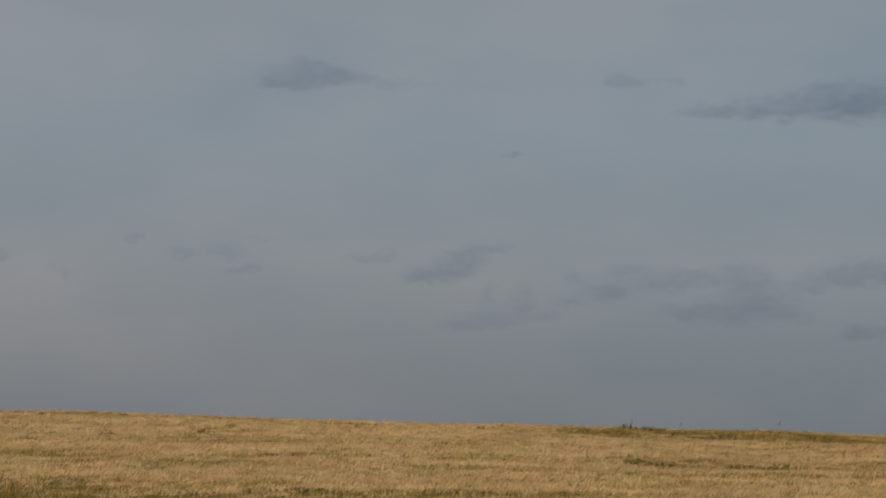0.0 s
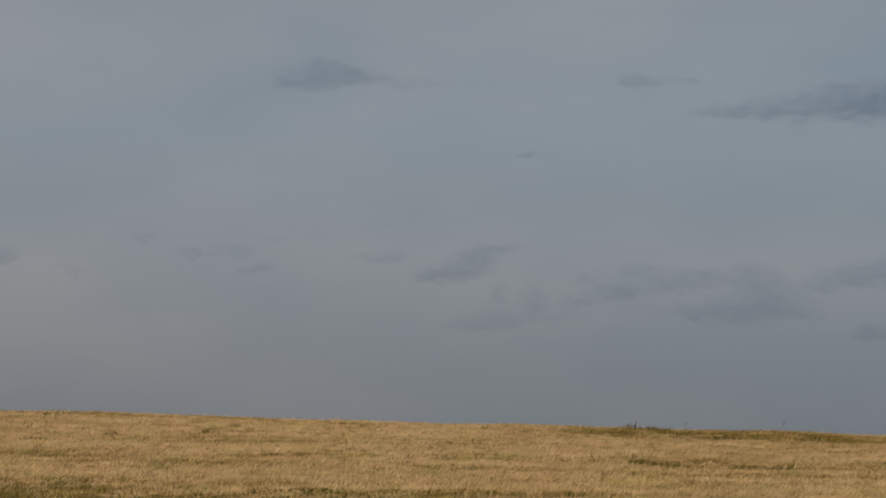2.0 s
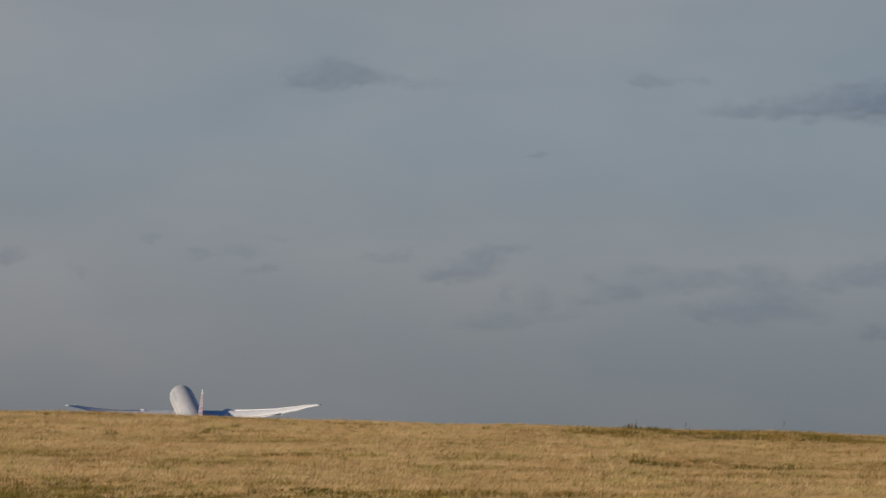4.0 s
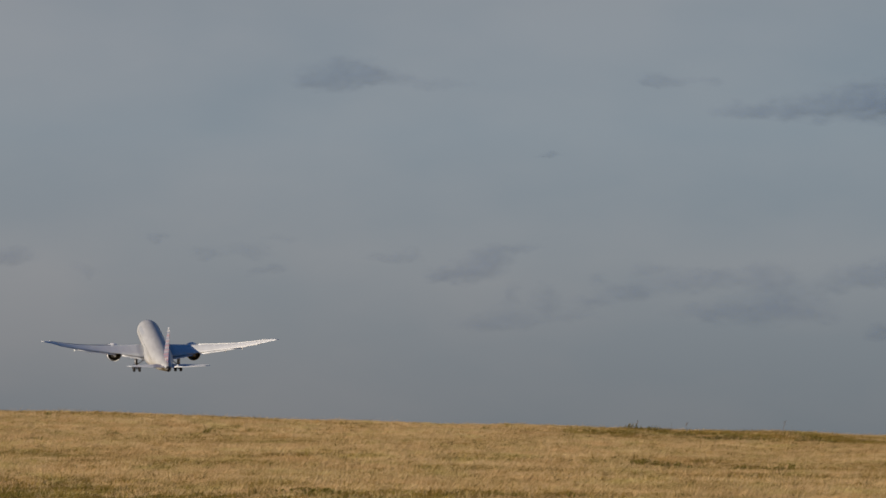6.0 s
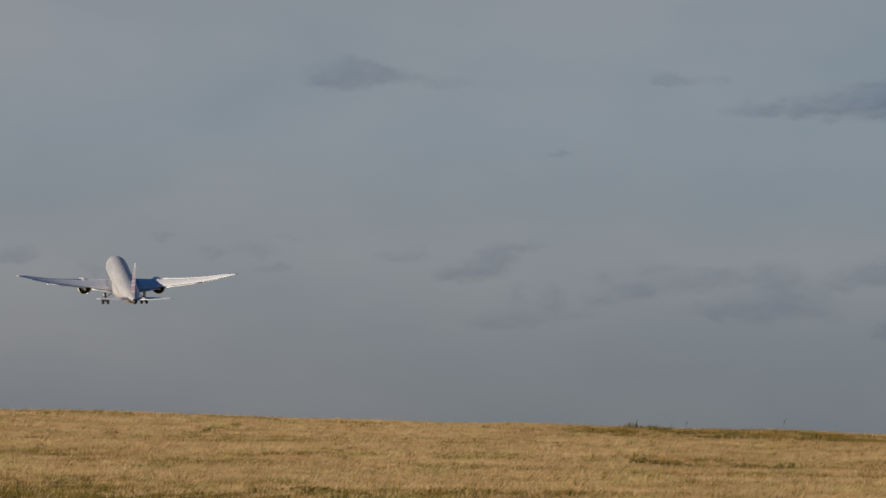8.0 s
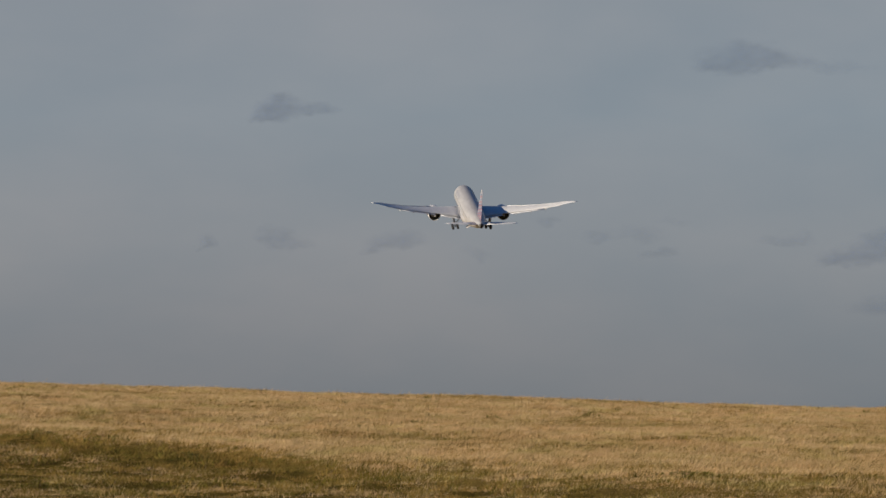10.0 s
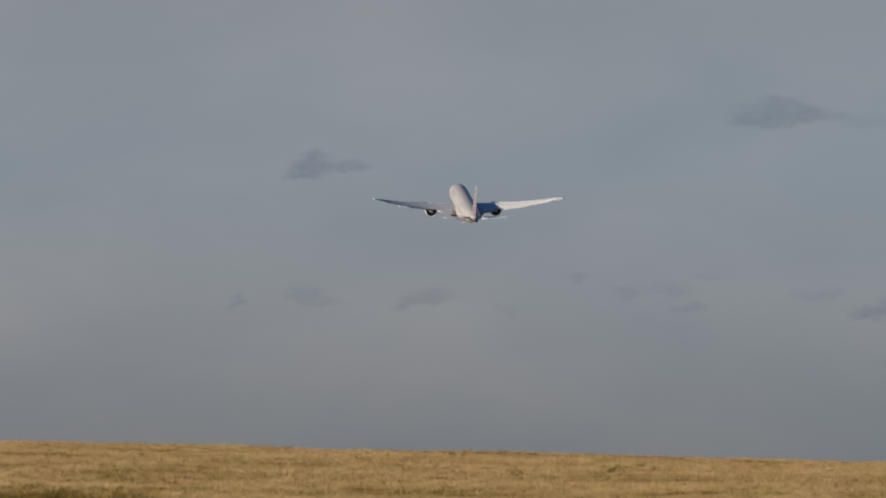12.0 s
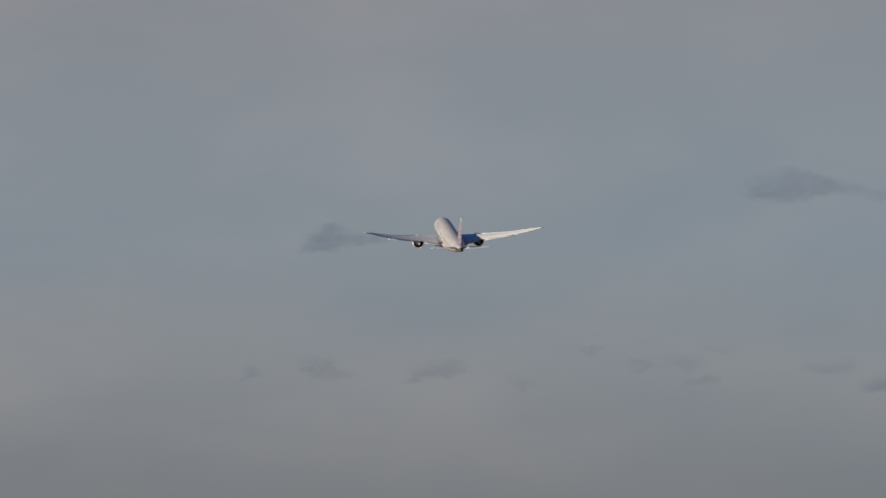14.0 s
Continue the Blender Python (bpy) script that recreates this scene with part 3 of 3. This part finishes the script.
    bm = bmesh.new()
    loft(bm, [[(q, le - p * 0.7, z) for p, q in airfoil(c, th * 0.62, 0)] for z, le, c, th in fin])
    ob = part("fin", bm, FIN_PAINT, plane, "fin with red, white and blue stripes")
    for v in ob.data.vertices:
        v.co -= Vector((0, -27, 6))
    ob.location = (0, -27, 6)
    bm = bmesh.new()
    rows = []
    for z, le, c, th in fin[:-1]:
        z = max(z, 2.6)
        y0, y1 = le - 0.705 * c, le - c
        hw = 0.021 * c * (th / 0.09)
        rows.append([(hw, y0, z), (0.02, y1, z), (-0.02, y1, z), (-hw, y0, z)])
    loft(bm, rows)
    ob = part("rudder", bm, FIN_PAINT, plane, "striped rudder")
    for v in ob.data.vertices:
        v.co -= Vector((0, -27, 6))
    ob.location = (0, -27, 6)

    for side in (-1, 1):
        # wing with its leading-edge slats, flaps, aileron and flap-track fairings
        bm = bmesh.new()
        loft(bm, [section(r, side) for r in WING])
        wing = part("wing", bm, WING_GREY, plane)
        for s0, s1, drop in ((3.2, 8.9, 3), (10.6, 20.5, 3), (20.7, 25.6, 1)):
            bm = bmesh.new()
            rows = []
            for k in range(5):
                s = s0 + (s1 - s0) * k / 4
                _, le, c, z, th, tw = wing_point(s)
                a = radians(tw)
                y0, z0 = le - 0.86 * c, z - 0.56 * c * math.sin(a) - 0.022 * c
                fl = (0.25 if drop > 2 else 0.165) * c
                d = radians(drop + tw)
                rows.append([(side * s, y0, z0 + 0.008 * c), (side * s, y0 - fl * math.cos(d), z0 - fl * math.sin(d)), (side * s, y0 - fl * math.cos(d), z0 - fl * math.sin(d) - 0.03), (side * s, y0, z0 - 0.03 * c)])
            loft(bm, rows)
            part("flap" if drop > 2 else "aileron", bm, WING_GREY, wing)
        bm = bmesh.new()
        rows = []
        for k in range(14):
            s = 11.0 + 16.5 * k / 13
            _, le, c, z, th, tw = wing_point(s)
            rows.append([(side * s, le + 0.06 * c, z - 0.035 * c), (side * s, le + 0.10 * c, z - 0.005 * c), (side * s, le - 0.02 * c, z + 0.055 * c), (side * s, le - 0.10 * c, z + 0.078 * c), (side * s, le - 0.10 * c, z + 0.07 * c), (side * s, le, z - 0.02 * c)])
        loft(bm, rows)
        part("slat", bm, WING_GREY, wing, "pale grey leading-edge slat")
        for s in (6.6, 12.8, 17.0, 21.0):
            _, le, c, z, th, tw = wing_point(s)
            bm = bmesh.new()
            rings = []
            for u, r in ((0.0, 0.04), (0.15, 0.18), (0.45, 0.26), (0.75, 0.2), (1.0, 0.03)):
                y = le - c * (0.55 + 0.52 * u)
                rings.append([(side * s + 0.7 * r * math.cos(t), y, z - 0.05 * c - 0.14 - 0.2 * u + r * 1.35 * math.sin(t)) for t in [2 * math.pi * k / 10 for k in range(10)]])
            loft(bm, rings)
            part("flap_track_fairing", bm, WING_GREY, wing)
        # tailplane and elevator
        bm = bmesh.new()
        tp = [(0.6, -24.8, 6.4, 1.30, 0.09, 0), (4.0, -27.2, 4.9, 1.5, 0.09, 0), (9.0, -30.4, 2.7, 1.85, 0.085, 0), (9.9, -31.2, 2.0, 1.9, 0.08, 0), (10.25, -32.2, 1.0, 1.92, 0.08, 0)]
        loft(bm, [[(side * s, le - p * 0.72, z + q) for p, q in airfoil(c, th, 0)] for s, le, c, z, th, _ in tp])
        bmesh.ops.rotate(bm, verts=bm.verts[:], cent=(0, -28.5, 1.5), matrix=Matrix.Rotation(radians(-4.5), 3, "X"))
        tail = part("tailplane", bm, WING_GREY, plane, "pale grey tailplane")
        bm = bmesh.new()
        loft(bm, [[(side * s, le - 0.725 * c, z + 0.032 * c), (side * s, le - c, z + 0.012), (side * s, le - c, z - 0.012), (side * s, le - 0.725 * c, z - 0.032 * c)] for s, le, c, z, th, _ in tp[:-1] if s > 0.5])
        bmesh.ops.rotate(bm, verts=bm.verts[:], cent=(0, -28.5, 1.5), matrix=Matrix.Rotation(radians(-4.5), 3, "X"))
        part("elevator", bm, WING_GREY, tail)
        # engine: cowling, fan duct, core nozzle, plug and pylon
        ex, ey, ez = side * 10.0, 1.8, -2.6
        outer = [(10.2, 1.48), (10.35, 1.56), (10.2, 1.66), (9.4, 1.78), (8.0, 1.88), (6.4, 1.88), (4.8, 1.82), (3.6, 1.70), (3.62, 1.66), (4.8, 1.62), (6.5, 1.55)]
        eng = part("engine", revolve(outer, 36, ((7, 8), 0.14)), NACELLE, plane, "grey jet engine lightened as if sunlit, with a toothed nozzle")
        eng.location = (ex, ey, ez)
        part("inlet_lip", revolve([(10.21, 1.485), (10.38, 1.57), (10.21, 1.672), (9.7, 1.752), (9.72, 1.72), (10.1, 1.5)], 36), BARE, eng, "polished inlet lip")
        # both ducts are closed by near-black faces that stand for shade within
        part("inlet_duct", revolve([(10.1, 1.47), (9.0, 1.40), (8.6, 0.4), (8.9, 0.05)], 36), HOLLOW, eng, "fan inlet coloured near-black for its inner shade")
        part("fan_duct", revolve([(6.6, 1.54), (4.2, 1.63), (4.22, 0.9), (6.6, 0.9)], 36), HOLLOW, eng, "bypass duct coloured near-black for its inner shade")
        part("core_cowl", revolve([(6.6, 1.0), (4.6, 1.02), (3.2, 0.86), (2.0, 0.66), (2.02, 0.6), (3.0, 0.6)], 30, ((3, 4), 0.06)), NOZZLE, eng, "dark heat-stained core nozzle")
        part("exhaust_plug", revolve([(3.2, 0.42), (2.0, 0.36), (1.2, 0.14), (0.95, 0.03)], 20), BARE, eng, "bare metal exhaust cone")
        bm = bmesh.new()
        loft(bm, [[(0.24, y, z0), (0.18, y, z1), (-0.18, y, z1), (-0.24, y, z0)] for y, z0, z1 in ((8.0, 1.6, 1.75), (6.0, 1.2, 2.0), (4.0, 0.9, 2.0), (1.6, 0.6, 1.7), (-1.5, 1.15, 1.6))])
        part("pylon", bm, SILVER, eng)
        # main undercarriage, hung from the wing root; folds inwards
        pivot = (side * 5.2, -3.2, -1.9)
        bm = bmesh.new()
        tube(bm, (0, 0, 0.2), (0, 0, -1.8), 0.24, 0.24)
        tube(bm, (0, 0, -1.7), (0, 0, -2.48), 0.16, 0.16)
        tube(bm, (0, 0.95, -2.48), (0, -0.95, -2.48), 0.17, 0.15)
        tube(bm, (0, 0, -1.6), (-side * 1.9, 0.2, -0.3), 0.11)
        tube(bm, (0, 0, -1.6), (0, 2.2, -0.3), 0.10)
        tube(bm, (0, -0.25, -1.6), (0, -0.55, -2.2), 0.06)
        tube(bm, (0, -0.55, -2.2), (0, -0.15, -2.65), 0.06)
        gear = part("main_gear", bm, STEEL, plane, "grey steel main undercarriage leg")
        gear.location = pivot
        GEARS.append((gear, pivot, side))
        for wy in (0.75, -0.75):
            for wx in (-0.68, 0.68):
                wheel = part("wheel", wheel_mesh(0.60, 0.31), RUBBER, gear, "black tyre")
                wheel.location = (wx, wy, -2.48 - (0.12 if wy < 0 else -0.12))
        bm = bmesh.new()
        bmesh.ops.create_cube(bm, size=1, matrix=pose(side * 0.42, 0.1, -1.0) @ Matrix.Diagonal((0.06, 1.9, 1.9, 1)))
        part("leg_door", bm, SILVER, gear)
        # belly door that opens while the leg folds
        bm = bmesh.new()
        bmesh.ops.create_cube(bm, size=1, matrix=pose(side * 0.9, 0, -0.03) @ Matrix.Diagonal((1.75, 3.2, 0.07, 1)))
        bmesh.ops.bevel(bm, geom=bm.edges[:], offset=0.02, segments=1, affect="EDGES")
        hinge = (side * 0.12, -3.2, -3.74)
        door = part("gear_door", bm, SILVER, plane, "silver belly door of the wheel well")
        door.location = hinge
        DOORS.append((door, hinge, side))
    # nose undercarriage
    bm = bmesh.new()
    tube(bm, (0, 0, 0.3), (0, 0, -2.4), 0.14, 0.11)
    tube(bm, (0, 0, -1.4), (0, 1.2, 0.2), 0.07)
    tube(bm, (-0.35, 0, -2.4), (0.35, 0, -2.4), 0.08)
    nose = part("nose_gear", bm, STEEL, plane, "grey steel nose undercarriage leg")
    pivot = (0, 21.5, -2.6)
    nose.location = pivot
    for wx in (-0.32, 0.32):
        wheel = part("wheel", wheel_mesh(0.5, 0.19), RUBBER, nose, "black tyre")
        wheel.location = (wx, 0, -2.4)
    GEARS.append((nose, pivot, 0))
    return plane


def wheel_mesh(r, half):
    """Tyre turned about the x axis, with rounded shoulders and a recessed hub."""
    prof = [(half * 0.6, r * 0.2), (half * 0.6, r * 0.55), (half, r * 0.62), (half, r * 0.86), (half * 0.7, r), (-half * 0.7, r), (-half, r * 0.86), (-half, r * 0.62), (-half * 0.6, r * 0.55), (-half * 0.6, r * 0.2)]
    bm = bmesh.new()
    return loft(bm, [[(x, rr * math.cos(2 * math.pi * k / 20), rr * math.sin(2 * math.pi * k / 20)) for k in range(20)] for x, rr in prof])


AIRLINER = build_airliner()


# ---- weeds on the rise ----
def at_land(x, y):
    return (x, y, float(land(x, y)))


def weed_clump(x, y, wide, tall, n, seed, label):
    """A low leafy weed: curved stems with small pointed leaves."""
    rng = random.Random(seed)
    thing = new("weed_clump")
    thing.matrix_basis = pose(*at_land(x, y))
    tagged(thing, label, "weed", "weeds in the grass")
    stems, leaves = bmesh.new(), bmesh.new()
    for _ in range(n):
        u = rng.gauss(0, 0.42)
        bx, by = u * wide * 0.5, rng.gauss(0, 0.25)
        dz = float(land(x + bx, y + by)) - float(land(x, y))
        h = tall * rng.uniform(0.5, 1.1) * max(0.35, 1 - abs(u) ** 1.5)
        top = Vector((bx + h * rng.uniform(-0.1, 0.45), by + h * rng.uniform(-0.2, 0.2), dz + h))
        tube(stems, (bx, by, dz - 0.04), top, 0.006, 0.003, 4)
        for k in range(16):
            f = rng.uniform(0.25, 1.05)
            p = Vector((bx, by, dz)).lerp(top, f)
            a, s = rng.uniform(0, 2 * math.pi), rng.uniform(0.03, 0.065)
            d = Vector((math.cos(a), math.sin(a), rng.uniform(0.1, 0.9))) * s
            w = Vector((-math.sin(a), math.cos(a), rng.uniform(-0.4, 0.4))) * s * 0.28
            vs = [leaves.verts.new(q) for q in (p, p + d * 0.5 + w, p + d + Vector((0, 0, -0.2 * s)), p + d * 0.5 - w)]
            leaves.faces.new(vs)
    tagged(part("stems", stems, STALK, thing), kind="stuff")
    tagged(part("leaves", leaves, LEAF, thing), kind="stuff")
    return thing


STALKS = []


def weed_stalk(x, y, tall, lean, seed):
    """One dead stalk that stands above the grass, with a seed head and a few side twigs."""
    rng = random.Random(seed)
    thing = new("weed_stalk")
    thing.matrix_basis = pose(*at_land(x, y))
    tagged(thing, "tall dead brown weed stalk on the crest", "weed", "dead stalks")
    bm = bmesh.new()
    pts = [Vector((lean * tall * (k / 5) ** 1.6, 0, tall * k / 5)) for k in range(6)]
    for a, b in zip(pts, pts[1:]):
        tube(bm, a, b, 0.0045, 0.0035, 5)
    for k in range(3):
        p = pts[3 + k % 3]
        tube(bm, p, p + Vector((rng.uniform(-0.08, 0.1), 0, rng.uniform(0.05, 0.1))), 0.004, 0.003, 4)
    STALKS.append((thing, at_land(x, y), seed))
    part("stem", bm, STALK, thing)
    bm = bmesh.new()
    for k in range(14):
        p = pts[-1] + Vector((rng.gauss(0.0, 0.016), rng.gauss(0, 0.012), rng.uniform(-0.1, 0.03)))
        bmesh.ops.create_icosphere(bm, subdivisions=1, radius=rng.uniform(0.005, 0.009), matrix=Matrix.Translation(p))
    tagged(part("seed_head", bm, STALK, thing), kind="stuff")


GREEN = "low dark green leafy weeds in dry grass"
BROWN = "taller brown and green weeds on the grassy crest"
for k, (x, y, wide, tall, n, label) in enumerate((
        (-10.4, 259.5, 0.8, 0.19, 20, GREEN), (-7.5, 264.8, 0.9, 0.20, 20, GREEN), (5.0, 209.5, 1.4, 0.17, 34, GREEN), (6.0, 209.0, 1.8, 0.13, 24, GREEN),
        (8.5, 206.2, 1.9, 0.21, 46, GREEN), (7.5, 207.0, 1.3, 0.17, 30, GREEN), (8.7, 295.8, 1.3, 0.22, 34, GREEN), (10.1, 293.5, 2.1, 0.26, 64, GREEN),
        (11.3, 293.0, 1.4, 0.21, 30, GREEN), (7.2, 314.0, 1.4, 0.25, 36, BROWN), (7.8, 305.8, 1.0, 0.22, 26, BROWN), (1.6, 297.5, 0.9, 0.18, 16, GREEN),
        (3.0, 296.2, 1.3, 0.15, 19, GREEN), (5.2, 298.0, 1.6, 0.15, 20, GREEN), (-2.8, 157.0, 1.6, 0.12, 22, GREEN), (2.4, 153.5, 0.9, 0.11, 12, GREEN),
        (-14.1, 295.2, 1.2, 0.15, 14, GREEN), (-11.5, 232.2, 1.2, 0.14, 14, GREEN), (-28.5, 288.0, 1.0, 0.18, 27, BROWN), (-2.2, 153.5, 1.5, 0.12, 20, GREEN),
        (-13.9, 146.0, 1.0, 0.22, 28, GREEN), (-14.8, 163.8, 0.9, 0.19, 20, GREEN), (-17.0, 176.8, 1.2, 0.19, 22, GREEN), (13.2, 293.8, 2.2, 0.19, 40, GREEN),
        (-19.0, 198.5, 1.5, 0.18, 24, GREEN), (-17.0, 193.0, 1.6, 0.18, 24, GREEN), (-14.2, 184.5, 1.4, 0.18, 22, GREEN), (-12.4, 180.0, 1.2, 0.16, 19, GREEN))):
    weed_clump(x, y, wide, tall, n, 40 + k, label)
weed_stalk(7.4, 316.0, 0.36, 0.08, 1)
weed_stalk(13.00, 316.0, 0.42, 0.25, 2)
weed_stalk(9.30, 316.0, 0.32, 0.15, 3)


# ---- what moves ----
def motions():
    for ob, home, drift in CLOUDS:
        walk(ob, [(t, pose(home[0] + drift * UNIT * (t - 6.5), home[1], home[2])) for t in (0.0, 7.0, 14.0)])
    walk(AIRLINER, [(t, pose(x, y, z, pitch, bank, yaw)) for t, x, y, z, pitch, bank, yaw in FLIGHT])
    for ob, p, seed in STALKS:
        walk(ob, [(0.5 * k, pose(*p, 0, 2.5 * math.sin(1.7 * k + seed) + 1.5 * math.sin(0.6 * k), 0)) for k in range(29)])
    fold = ((0.0, 0), (8.7, 0), (9.8, 6), (10.6, 25), (11.0, 40), (11.5, 60), (12.0, 76), (12.6, 88), (14.0, 88))
    for ob, p, side in GEARS:
        if side:
            walk(ob, [(t, pose(*p, 0, side * a, 0)) for t, a in fold])
        else:
            walk(ob, [(t, pose(*p, -1.08 * a if a < 80 else -95, 0, 0)) for t, a in fold])
    swing = ((0.0, 0), (8.6, 0), (9.6, 30), (12.3, 34), (13.0, 8), (13.4, 0), (14.0, 0))
    for ob, p, side in DOORS:
        walk(ob, [(t, pose(*p, 0, side * a, 0)) for t, a in swing])


FLIGHT = (
    # seconds, place of the wing root's middle, nose up, bank, turn to the left
    (0.0, -28.9, 1668.6, -9.55, 0.0, 0.0, 6.6),
    (1.0, -35.9, 1731.6, -9.55, 0.4, 0.0, 6.6),
    (1.6, -40.3, 1770.0, -9.30, 3.5, 0.0, 6.6),
    (2.2, -44.9, 1806.0, -6.70, 8.2, 0.0, 6.6),
    (2.6, -47.9, 1830.6, -3.70, 9.6, 0.0, 6.6),
    (3.0, -51.3, 1855.7, -0.60, 10.1, 0.0, 6.6),
    (3.2, -53.1, 1869.5, 0.40, 10.3, 0.0, 6.6),
    (5.5, -68.2, 2032.5, 17.60, 11.5, -0.6, 7.3),
    (6.0, -71.9, 2068.7, 21.98, 12.1, -0.6, 7.3),
    (6.5, -75.2, 2105.5, 26.31, 12.5, -0.8, 7.3),
    (7.0, -78.7, 2142.9, 30.94, 12.5, -0.9, 7.3),
    (7.5, -82.5, 2180.7, 35.87, 12.5, -0.6, 7.4),
    (8.0, -85.9, 2219.1, 40.89, 12.5, -0.6, 7.5),
    (8.5, -90.0, 2258.2, 45.72, 12.5, -1.1, 7.6),
    (11.0, -109.0, 2461.6, 70.93, 12.3, 0.0, 8.0),
    (11.5, -113.2, 2503.9, 76.74, 12.3, 0.1, 8.2),
    (12.0, -117.5, 2546.7, 83.18, 12.2, -0.2, 8.4),
    (12.5, -120.7, 2590.4, 87.43, 12.2, -0.8, 8.6),
    (13.0, -124.6, 2634.4, 92.17, 12.1, -1.1, 8.8),
    (13.5, -128.9, 2678.9, 97.47, 12.1, -1.4, 9.0),
    (14.0, -132.8, 2723.5, 102.59, 12.0, -1.6, 9.0),
)

motions()
